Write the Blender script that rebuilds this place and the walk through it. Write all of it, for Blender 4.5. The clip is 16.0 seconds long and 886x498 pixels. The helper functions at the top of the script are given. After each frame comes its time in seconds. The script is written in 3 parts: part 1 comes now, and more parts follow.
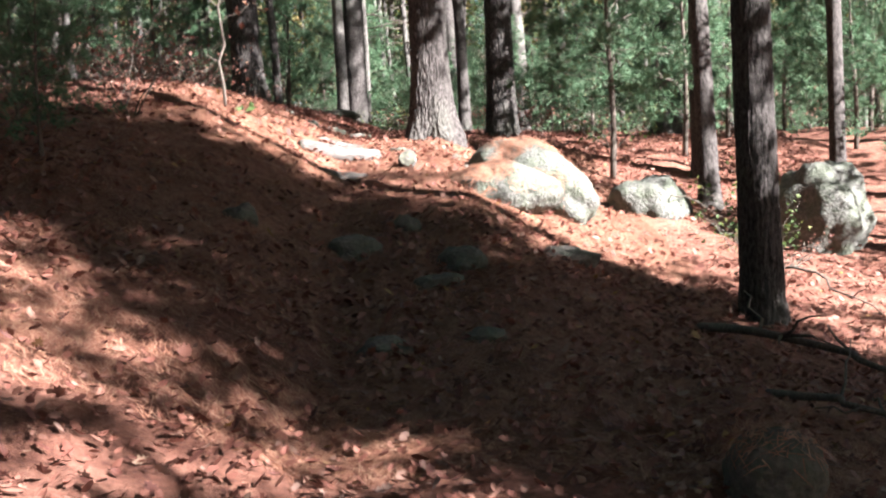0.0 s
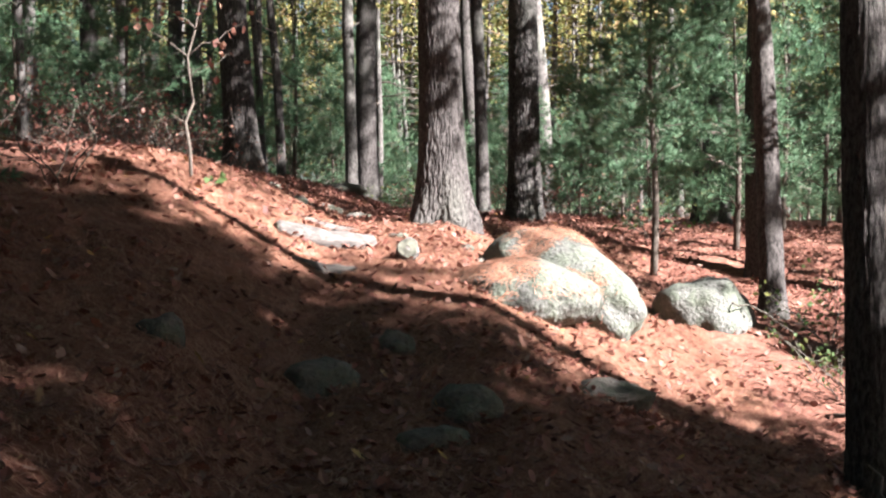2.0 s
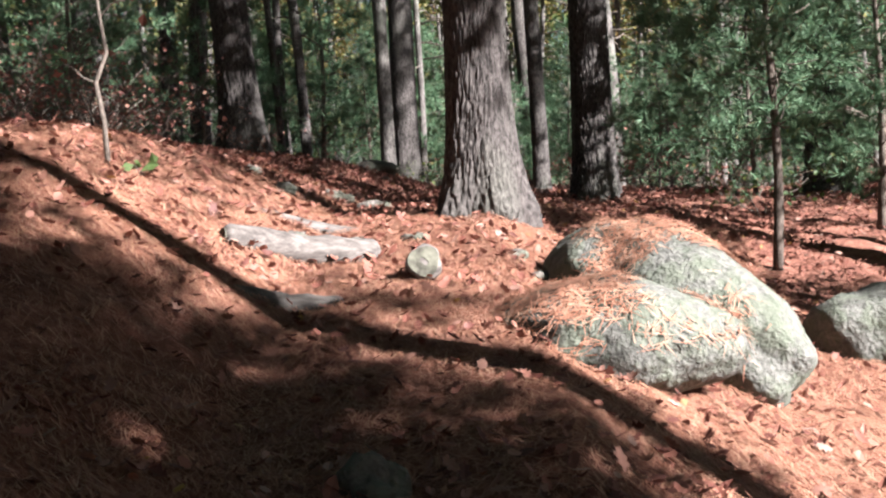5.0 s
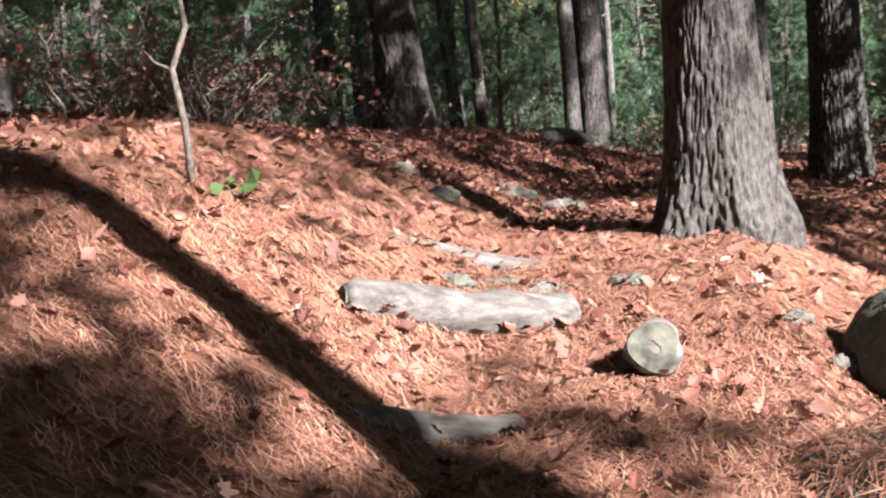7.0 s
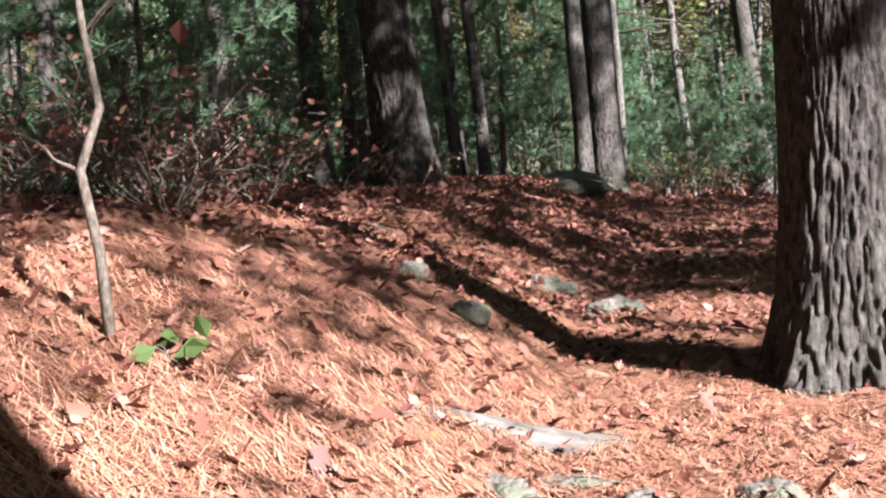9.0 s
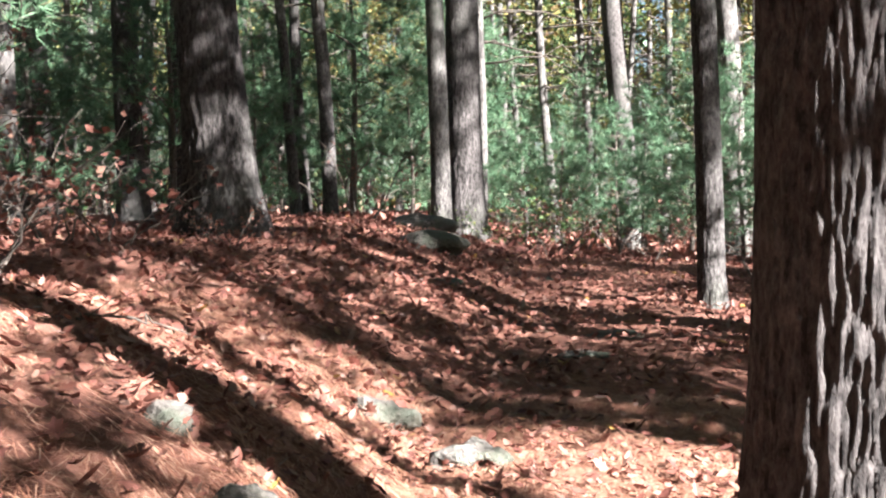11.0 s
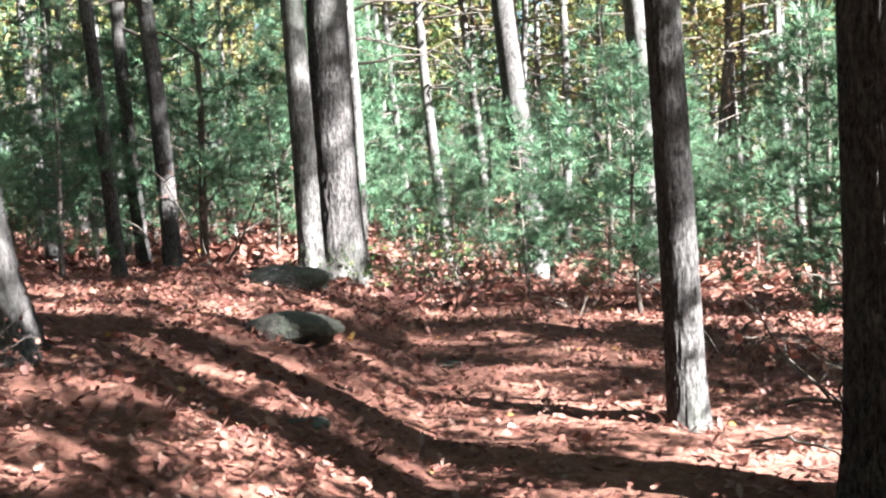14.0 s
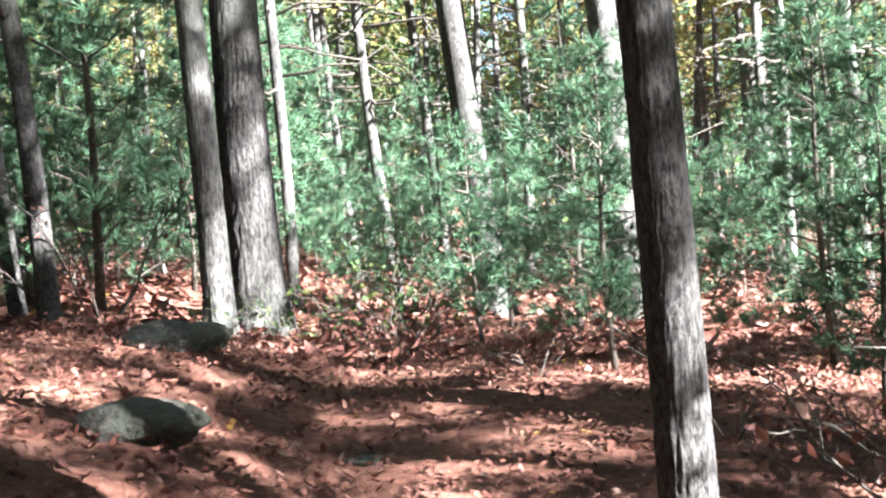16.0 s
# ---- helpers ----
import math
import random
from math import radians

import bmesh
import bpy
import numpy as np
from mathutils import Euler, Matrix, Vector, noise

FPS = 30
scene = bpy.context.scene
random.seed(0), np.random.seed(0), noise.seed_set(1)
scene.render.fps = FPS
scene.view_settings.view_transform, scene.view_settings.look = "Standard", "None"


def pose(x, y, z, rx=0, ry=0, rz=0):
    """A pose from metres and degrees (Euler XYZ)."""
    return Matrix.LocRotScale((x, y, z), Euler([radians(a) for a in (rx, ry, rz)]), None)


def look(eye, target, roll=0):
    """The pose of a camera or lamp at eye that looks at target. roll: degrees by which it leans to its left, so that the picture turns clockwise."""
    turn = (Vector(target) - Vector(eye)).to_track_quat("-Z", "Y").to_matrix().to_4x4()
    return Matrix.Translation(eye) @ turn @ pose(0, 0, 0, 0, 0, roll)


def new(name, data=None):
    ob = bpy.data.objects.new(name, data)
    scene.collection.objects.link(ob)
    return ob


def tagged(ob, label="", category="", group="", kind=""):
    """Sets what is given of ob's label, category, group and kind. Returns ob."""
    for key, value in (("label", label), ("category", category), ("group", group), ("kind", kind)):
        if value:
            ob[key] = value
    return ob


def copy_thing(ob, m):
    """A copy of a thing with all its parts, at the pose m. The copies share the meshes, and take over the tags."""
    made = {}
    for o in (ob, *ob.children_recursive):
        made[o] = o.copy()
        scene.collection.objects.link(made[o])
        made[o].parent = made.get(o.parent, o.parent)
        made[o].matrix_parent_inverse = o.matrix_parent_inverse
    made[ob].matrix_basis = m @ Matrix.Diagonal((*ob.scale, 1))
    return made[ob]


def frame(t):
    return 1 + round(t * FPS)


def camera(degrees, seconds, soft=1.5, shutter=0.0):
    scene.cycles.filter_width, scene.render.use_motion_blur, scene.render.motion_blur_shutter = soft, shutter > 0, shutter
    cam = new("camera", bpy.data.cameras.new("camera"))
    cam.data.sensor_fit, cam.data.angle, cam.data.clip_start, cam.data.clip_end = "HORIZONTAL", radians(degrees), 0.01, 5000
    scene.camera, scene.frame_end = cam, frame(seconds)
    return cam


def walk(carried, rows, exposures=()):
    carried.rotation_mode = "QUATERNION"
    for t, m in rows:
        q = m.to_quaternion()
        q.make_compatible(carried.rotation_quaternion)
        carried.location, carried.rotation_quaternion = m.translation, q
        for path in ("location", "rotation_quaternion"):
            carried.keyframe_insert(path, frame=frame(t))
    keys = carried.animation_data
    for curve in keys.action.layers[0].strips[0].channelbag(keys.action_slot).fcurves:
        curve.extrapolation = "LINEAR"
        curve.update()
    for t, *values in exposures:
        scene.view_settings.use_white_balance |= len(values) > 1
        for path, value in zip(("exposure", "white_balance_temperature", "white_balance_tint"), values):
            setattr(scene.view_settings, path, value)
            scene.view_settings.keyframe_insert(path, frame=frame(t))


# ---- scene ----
cam = camera(41.8, 16.0, soft=2.2)
METRES, EYE, TILT, LEAN, TURN = 17.0, 1.55, -4.0, 2.5, 0.0
ROWS = [
    (0.0, 0.0, 0.0, 0.0, 0.0, 0.0, -0.0),
    (0.5, 0.0025, 0.0339, 0.0085, 0.67, 0.52, 0.67),
    (1.0, -0.0009, 0.0658, 0.0097, 1.42, 3.27, 0.17),
    (1.5, -0.0004, 0.0995, 0.0124, 0.34, 3.82, 2.6),
    (2.0, 0.0047, 0.1375, 0.0194, 0.79, 3.62, -1.99),
    (2.5, 0.0032, 0.1736, 0.0247, 0.56, 4.34, -5.55),
    (3.0, 0.0105, 0.2068, 0.024, 0.68, 4.12, -3.13),
    (3.5, 0.011, 0.2423, 0.0318, 2.88, 3.76, -0.84),
    (6.0, 0.0075, 0.4092, 0.0558, 5.36, 1.63, 0.55),
    (6.5, 0.0031, 0.4449, 0.0675, 10.19, 1.32, -0.02),
    (7.0, -0.0106, 0.4733, 0.0749, 12.93, -0.2, 0.85),
    (7.5, -0.0181, 0.4914, 0.0844, 10.8, 1.97, -0.53),
    (8.0, -0.0196, 0.5218, 0.0905, 12.06, 4.55, 0.16),
    (8.5, -0.0264, 0.5442, 0.0919, 13.74, 4.25, 0.81),
    (9.0, -0.0406, 0.5665, 0.1038, 12.41, 0.71, 1.17),
    (9.5, -0.0431, 0.5917, 0.1057, 9.87, 0.95, 1.66),
    (10.0, -0.0452, 0.6182, 0.1152, 8.15, 1.58, 0.59),
    (12.5, -0.0546, 0.7584, 0.1453, 2.55, 1.71, -2.75),
    (13.0, -0.0546, 0.7874, 0.1598, 2.75, -0.18, -1.52),
    (13.5, -0.0532, 0.8086, 0.1624, 2.03, 2.08, 0.7),
    (14.0, -0.0566, 0.8348, 0.171, -0.47, 0.94, 0.82),
    (14.5, -0.048, 0.8632, 0.1711, -2.92, 2.05, 1.94),
    (15.0, -0.0429, 0.8922, 0.1764, -1.6, 2.9, -0.46),
    (15.5, -0.0418, 0.9225, 0.179, -2.57, 3.27, 0.69),
    (16.0, -0.0354, 0.9568, 0.1821, -1.86, 2.04, 2.27),
]
EXPOSURES = [(0.0, 3.6, 6250, 13), (3.5, 3.15, 6250, 13), (7.5, 3.0, 6250, 14), (10.2, 3.45, 6200, 12), (12.3, 4.45, 6050, 9), (16.0, 4.45, 5800, 5)]
walk(cam, [(t, pose(0, 0, EYE, TILT, LEAN, TURN) @ pose(METRES * x, METRES * y, METRES * z, 90 + pitch, roll, yaw)) for t, x, y, z, yaw, pitch, roll in ROWS], EXPOSURES)

# ---------------------------------------------------------------- world, sun
world = bpy.data.worlds.new("World")
scene.world = world
world.use_nodes = True
wn = world.node_tree.nodes
sky = wn.new("ShaderNodeTexSky")
sky.sky_type, sky.sun_disc = "NISHITA", False
SUN_DIR = Vector((1.0, -0.65, 0.77)).normalized()     # towards the sun
sky.sun_elevation = math.asin(SUN_DIR.z)
sky.sun_rotation = math.atan2(SUN_DIR.x, SUN_DIR.y)
world.node_tree.links.new(sky.outputs[0], wn["Background"].inputs[0])
wn["Background"].inputs[1].default_value = 0.012
sun = new("sun", bpy.data.lights.new("sun", "SUN"))
sun.data.energy, sun.data.angle, sun.data.color = 5.0, radians(0.53), (1.0, 0.95, 0.91)
sun.matrix_world = look((12, -8, 20), Vector((12, -8, 20)) - SUN_DIR)


# ---------------------------------------------------------------- materials
def ramp_of(nt, fac, stops):
    r = nt.nodes.new("ShaderNodeValToRGB")
    while len(r.color_ramp.elements) < len(stops):
        r.color_ramp.elements.new(0.5)
    for e, (p, c) in zip(r.color_ramp.elements, stops):
        e.position, e.color = p, (*c, 1)
    nt.links.new(fac, r.inputs[0])
    return r.outputs[0]


def tex_noise(nt, scale, detail=4.0, stretch=(1, 1, 1), rough=0.55):
    co = nt.nodes.new("ShaderNodeTexCoord")
    mp = nt.nodes.new("ShaderNodeMapping")
    mp.inputs["Scale"].default_value = stretch
    n = nt.nodes.new("ShaderNodeTexNoise")
    n.inputs["Scale"].default_value, n.inputs["Detail"].default_value = scale, detail
    n.inputs["Roughness"].default_value = rough
    nt.links.new(co.outputs["Object"], mp.inputs[0])
    nt.links.new(mp.outputs[0], n.inputs["Vector"])
    return n.outputs["Fac"]


def mixed(nt, fac, a, b, mode="MIX"):
    m = nt.nodes.new("ShaderNodeMix")
    m.data_type, m.blend_type = "RGBA", mode
    for sock, val in ((m.inputs[0], fac), (m.inputs[6], a), (m.inputs[7], b)):
        if isinstance(val, (int, float)):
            sock.default_value = val
        elif isinstance(val, tuple):
            sock.default_value = (*val, 1)
        else:
            nt.links.new(val, sock)
    return m.outputs[2]


def bumped(nt, height, strength, distance):
    b = nt.nodes.new("ShaderNodeBump")
    b.inputs["Strength"].default_value, b.inputs["Distance"].default_value = strength, distance
    nt.links.new(height, b.inputs["Height"])
    return b.outputs[0]


def solid(name, rough=0.85):
    m = bpy.data.materials.new(name)
    m.use_nodes = True
    nt = m.node_tree
    p = nt.nodes["Principled BSDF"]
    p.inputs["Roughness"].default_value = rough
    p.inputs["Specular IOR Level"].default_value = 0.25
    return m, nt, p


def leafy(name, stops, through_light=0.35, rough=0.6):
    """Thin leaves: every leaf takes its own colour, and some light passes through."""
    m, nt, p = solid(name, rough)
    g = nt.nodes.new("ShaderNodeNewGeometry")
    col = ramp_of(nt, g.outputs["Random Per Island"], stops)
    col = mixed(nt, 0.5, col, ramp_of(nt, tex_noise(nt, 1.3, 2), [(0.3, (0.45, 0.45, 0.45)), (0.7, (1, 1, 1))]), "MULTIPLY")
    nt.links.new(col, p.inputs["Base Color"])
    tr = nt.nodes.new("ShaderNodeBsdfTranslucent")
    nt.links.new(col, tr.inputs[0])
    mx = nt.nodes.new("ShaderNodeMixShader")
    mx.inputs[0].default_value = through_light
    nt.links.new(p.outputs[0], mx.inputs[1])
    nt.links.new(tr.outputs[0], mx.inputs[2])
    nt.links.new(mx.outputs[0], nt.nodes["Material Output"].inputs[0])
    return m


def bark(name, dark, light, scale, lichen=0.25, depth=0.02):
    m, nt, p = solid(name, 0.9)
    furrow = tex_noise(nt, scale * 2.4, 6, (1, 1, 0.42), 0.72)
    big = tex_noise(nt, 1.6, 3, (1, 1, 0.5))
    col = ramp_of(nt, furrow, [(0.39, dark), (0.62, light)])
    col = mixed(nt, ramp_of(nt, big, [(0.5, (0, 0, 0)), (0.75, (lichen,) * 3)]), col, (0.23, 0.25, 0.20))
    nt.links.new(col, p.inputs["Base Color"])
    nt.links.new(bumped(nt, furrow, 1.0, depth), p.inputs["Normal"])
    return m


def stone(name, a, b, moss):
    m, nt, p = solid(name, 0.9)
    grain = tex_noise(nt, 30, 6)
    patch = tex_noise(nt, 4.0, 5, rough=0.7)
    col = ramp_of(nt, grain, [(0.3, a), (0.7, b)])
    col = mixed(nt, ramp_of(nt, patch, [(0.47, (0, 0, 0)), (0.58, (0.8,) * 3)]), col, moss)
    col = mixed(nt, ramp_of(nt, tex_noise(nt, 11, 5, rough=0.7), [(0.50, (0, 0, 0)), (0.62, (0.7,) * 3)]), col, (0.06, 0.07, 0.052))
    nt.links.new(col, p.inputs["Base Color"])
    nt.links.new(bumped(nt, mixed(nt, 0.4, patch, grain), 1.0, 0.06), p.inputs["Normal"])
    return m


M_GROUND, nt, p = solid("needle_litter", 0.95)
c1 = ramp_of(nt, tex_noise(nt, 26, 8, (0.620, 0.558, 0.558), 0.75), [(0.3, (0.068, 0.026, 0.017)), (0.5, (0.198, 0.086, 0.059)), (0.72, (0.335, 0.179, 0.126))])
c2 = ramp_of(nt, tex_noise(nt, 2.2, 5), [(0.35, (0.6, 0.52, 0.5)), (0.65, (1, 1, 1))])
col = mixed(nt, 1.0, c1, c2, "MULTIPLY")
nt.links.new(col, p.inputs["Base Color"])
nt.links.new(bumped(nt, tex_noise(nt, 60, 6, rough=0.7), 1.0, 0.03), p.inputs["Normal"])

M_LITTER = leafy("fallen_leaf", [(0.0, (0.074, 0.027, 0.021)), (0.35, (0.155, 0.057, 0.041)), (0.66, (0.211, 0.090, 0.066)), (0.9, (0.229, 0.120, 0.091)), (0.985, (0.260, 0.169, 0.137)), (1.0, (0.341, 0.196, 0.040))], 0.15)
M_NEEDLE = leafy("dry_needle", [(0.0, (0.205, 0.086, 0.053)), (0.6, (0.335, 0.165, 0.109)), (1.0, (0.422, 0.262, 0.183))], 0.15)
M_PINE_LEAF = leafy("pine_needle", [(0.0, (0.045, 0.092, 0.050)), (0.5, (0.089, 0.165, 0.090)), (0.95, (0.140, 0.231, 0.131)), (1.0, (0.167, 0.109, 0.050))], 0.4)
M_GOLD_LEAF = leafy("yellow_leaf", [(0.0, (0.120, 0.144, 0.048)), (0.4, (0.204, 0.198, 0.066)), (0.75, (0.264, 0.222, 0.078)), (1.0, (0.264, 0.162, 0.078))], 0.45)
M_GREEN_LEAF = leafy("green_leaf", [(0.0, (0.030, 0.066, 0.021)), (0.6, (0.072, 0.114, 0.036)), (1.0, (0.150, 0.150, 0.042))], 0.45)
M_RED_LEAF = leafy("red_leaf", [(0.0, (0.098, 0.038, 0.030)), (0.5, (0.165, 0.071, 0.053)), (1.0, (0.247, 0.143, 0.098))], 0.35)
M_BARK_PINE = bark("pine_bark", (0.013, 0.011, 0.010), (0.075, 0.066, 0.062), 16, 0.15)
M_BARK_OAK = bark("oak_bark", (0.014, 0.012, 0.011), (0.081, 0.073, 0.068), 20, 0.25)
M_BARK_GREY = bark("grey_bark", (0.027, 0.024, 0.022), (0.110, 0.101, 0.093), 12, 0.4, 0.008)
M_TWIG = bark("twig_bark", (0.035, 0.028, 0.022), (0.110, 0.090, 0.075), 30, 0.2, 0.004)
M_ROCK = stone("granite", (0.043, 0.043, 0.039), (0.130, 0.130, 0.116), (0.081, 0.092, 0.068))
M_STONE = stone("field_stone", (0.044, 0.040, 0.035), (0.126, 0.111, 0.097), (0.076, 0.075, 0.056))
M_LOG, nt, p = solid("weathered_wood", 0.85)
col = ramp_of(nt, tex_noise(nt, 22, 6, (0.12, 1, 1), 0.7), [(0.3, (0.02, 0.017, 0.015)), (0.52, (0.075, 0.066, 0.06)), (0.75, (0.15, 0.139, 0.128))])
nt.links.new(col, p.inputs["Base Color"])
nt.links.new(bumped(nt, tex_noise(nt, 30, 6, (0.1, 1, 1)), 0.8, 0.01), p.inputs["Normal"])
M_CUT, nt, p = solid("cut_wood", 0.85)
col = ramp_of(nt, tex_noise(nt, 14, 5), [(0.35, (0.025, 0.024, 0.018)), (0.65, (0.11, 0.11, 0.085))])
nt.links.new(col, p.inputs["Base Color"])

# ---------------------------------------------------------------- mesh helpers
rng = np.random.default_rng(7)
_lattice = np.random.default_rng(3).random((256, 256))


def vnoise(x, y, seed=0):
    x, y = np.asarray(x, float) + seed * 17.3, np.asarray(y, float) + seed * 9.7
    xi, yi = np.floor(x).astype(int), np.floor(y).astype(int)
    u, v = x - xi, y - yi
    u, v = u * u * (3 - 2 * u), v * v * (3 - 2 * v)
    def c(i, j):
        return _lattice[(xi + i) % 256, (yi + j) % 256]
    return (c(0, 0) * (1 - u) + c(1, 0) * u) * (1 - v) + (c(0, 1) * (1 - u) + c(1, 1) * u) * v


def fnoise(x, y, seed=0, octaves=3):
    s, a, f = 0, 1.0, 1.0
    for k in range(octaves):
        s = s + a * (vnoise(np.asarray(x) * f, np.asarray(y) * f, seed + k) - 0.5)
        a, f = a * 0.5, f * 2.1
    return s


def mesh_of(name, verts, faces, smooth=True):
    """faces: an array of triangles or quads, or a list of such arrays."""
    me = bpy.data.meshes.new(name)
    faces = faces if isinstance(faces, list) else [faces]
    verts = np.asarray(verts, np.float32)
    loops = np.concatenate([np.asarray(f, np.int32).ravel() for f in faces])
    sizes = np.concatenate([np.full(len(f), np.asarray(f).shape[1], np.int32) for f in faces])
    me.vertices.add(len(verts))
    me.vertices.foreach_set("co", verts.ravel())
    me.loops.add(len(loops))
    me.loops.foreach_set("vertex_index", loops)
    me.polygons.add(len(sizes))
    me.polygons.foreach_set("loop_start", np.concatenate([[0], np.cumsum(sizes)[:-1]]).astype(np.int32))
    me.update(calc_edges=True)
    me.validate()
    me.polygons.foreach_set("use_smooth", np.full(len(me.polygons), smooth, bool))
    return me


def part(name, me, material, parent=None, label=""):
    if isinstance(me, bmesh.types.BMesh):
        bm, me = me, bpy.data.meshes.new(name)
        bm.to_mesh(me)
        bm.free()
    if not me.materials:
        me.materials.append(material)
    ob = new(name, me)
    ob.parent = parent
    if label:
        tagged(ob, label)
    return ob


class Heap:
    """Collects vertices and faces of many pieces into one mesh."""
    def __init__(self):
        self.v, self.f3, self.f4, self.n = [], [], [], 0

    def add(self, v, f3=None, f4=None):
        v = np.asarray(v, float)
        if f3 is not None and len(f3):
            self.f3.append(np.asarray(f3) + self.n)
        if f4 is not None and len(f4):
            self.f4.append(np.asarray(f4) + self.n)
        self.v.append(v)
        self.n += len(v)

    def mesh(self, name, smooth=True):
        faces = [np.concatenate(f) for f in (self.f3, self.f4) if f]
        return mesh_of(name, np.concatenate(self.v), faces, smooth)


def tube(heap, pts, radii, segs=6, wobble=None):
    pts, radii = np.asarray(pts, float), np.asarray(radii, float)
    d = np.gradient(pts, axis=0)
    d /= np.linalg.norm(d, axis=1)[:, None] + 1e-9
    ref = np.where(np.abs(d[:, 2:3]) > 0.9, np.array([[1.0, 0, 0]]), np.array([[0, 0, 1.0]]))
    a = np.cross(d, ref)
    a /= np.linalg.norm(a, axis=1)[:, None] + 1e-9
    b = np.cross(d, a)
    th = np.linspace(0, 2 * np.pi, segs, endpoint=False)
    r = np.repeat(radii[:, None], segs, 1)
    if wobble is not None:
        r = r * wobble(np.arange(len(pts))[:, None], th[None, :])
    v = pts[:, None] + r[..., None] * (np.cos(th)[None, :, None] * a[:, None] + np.sin(th)[None, :, None] * b[:, None])
    n = len(pts)
    i, j = np.meshgrid(np.arange(n - 1), np.arange(segs), indexing="ij")
    j2 = (j + 1) % segs
    f = np.stack([i * segs + j, i * segs + j2, (i + 1) * segs + j2, (i + 1) * segs + j], -1).reshape(-1, 4)
    caps = [[0, k + 1, k] for k in range(1, segs - 1)] + [[(n - 1) * segs, (n - 1) * segs + k, (n - 1) * segs + k + 1] for k in range(1, segs - 1)]
    heap.add(v.reshape(-1, 3), caps, f)


def needles(heap, centres, ways, length, width, count, r, spread=0.9):
    """Tufts of thin needles about each centre, fanning along its way."""
    centres, ways = np.asarray(centres, float), np.asarray(ways, float)
    m = len(centres)
    d = np.repeat(ways, count, 0) + spread * r.normal(size=(m * count, 3)) * 0.75
    d /= np.linalg.norm(d, axis=1)[:, None]
    c = np.repeat(centres, count, 0)
    s = np.cross(d, r.normal(size=d.shape))
    s /= np.linalg.norm(s, axis=1)[:, None]
    ln = length * r.uniform(0.7, 1.2, (m * count, 1))
    v = np.stack([c - s * width * 0.5, c + s * width * 0.5, c + d * ln], 1).reshape(-1, 3)
    heap.add(v, np.arange(len(v)).reshape(-1, 3))


def leaves(heap, centres, size, r, flat=0.0):
    """Small folded pointed leaves, two faces on each side of the midrib."""
    c = np.asarray(centres, float)
    m = len(c)
    d = r.normal(size=(m, 3))
    d[:, 2] *= 1 - flat
    d /= np.linalg.norm(d, axis=1)[:, None]
    up = r.normal(size=(m, 3)) * (1 - flat * 0.75) + np.array([0, 0, 1.5 * flat])
    s = np.cross(d, up)
    s /= np.linalg.norm(s, axis=1)[:, None] + 1e-9
    n = np.cross(s, d)
    L = (size * r.uniform(0.6, 1.3, m))[:, None]
    W = L * 0.36
    v = np.stack([c, c + d * L * 0.45 + s * W + n * L * 0.10, c + d * L, c + d * L * 0.45 - s * W + n * L * 0.10], 1).reshape(-1, 3)
    k = 4 * np.arange(m)[:, None]
    heap.add(v, np.concatenate([k + [0, 1, 2], k + [0, 2, 3]]))


# ---------------------------------------------------------------- the lie of the land
PROFILE_Y = [-40, -8, -3, 0, 3, 5, 7.4, 8.75, 10, 11.5, 12.3, 13.7, 15, 16, 18, 20, 24, 30, 60, 400]
PROFILE_Z = [-2.5, -.8, -.3, 0, .2, .38, .66, .95, 1.22, 1.48, 1.65, 1.9, 1.94, 1.97, 2.05, 2.13, 2.3, 2.2, 2.2, 2.0]


def smooth01(a, b, x):
    u = np.clip((np.asarray(x, float) - a) / (b - a), 0, 1)
    return u * u * (3 - 2 * u)


def path_x(y):
    return np.interp(y, [-5, 0, 8, 12, 16, 20, 26], [0, 0, -.15, -.5, -.75, -.4, -.6])


def lie(x, y):
    """Height of the ground."""
    x, y = np.asarray(x, float), np.asarray(y, float)
    d = x - path_x(y)
    z = sum(np.interp(y + k, PROFILE_Y, PROFILE_Z) for k in (-0.3, 0, 0.3)) / 3
    f, far = smooth01(14, 19, y), smooth01(19, 25, y)
    e = np.maximum(0, -d - .55)
    z = z + (.56 * (1 - f) + .45 * f * (1 - far) + .36 * far) * 1.6 * np.tanh(e / 1.6)
    e = np.maximum(0, d - .6)
    s = (.5 * (1 - f) + .08 * f) * (.35 + .65 * smooth01(5, 10, y))
    cap = 1.05 * (1 - f) + .3 * f
    z = z - cap * np.tanh(s * e / cap)
    rough = np.clip(np.abs(d) / 1.5, 0.45, 1.0)
    z = z + rough * (0.09 * fnoise(x * 1.1, y * 1.1, 1) + 0.035 * fnoise(x * 5, y * 5, 4)) + 0.012 * fnoise(x * 16, y * 16, 6)
    far = smooth01(40, 250, np.hypot(x, y - 10))
    return z + far * 6 * fnoise(x / 60, y / 60, 9)


def ground_z(x, y):
    return float(lie(x, y))


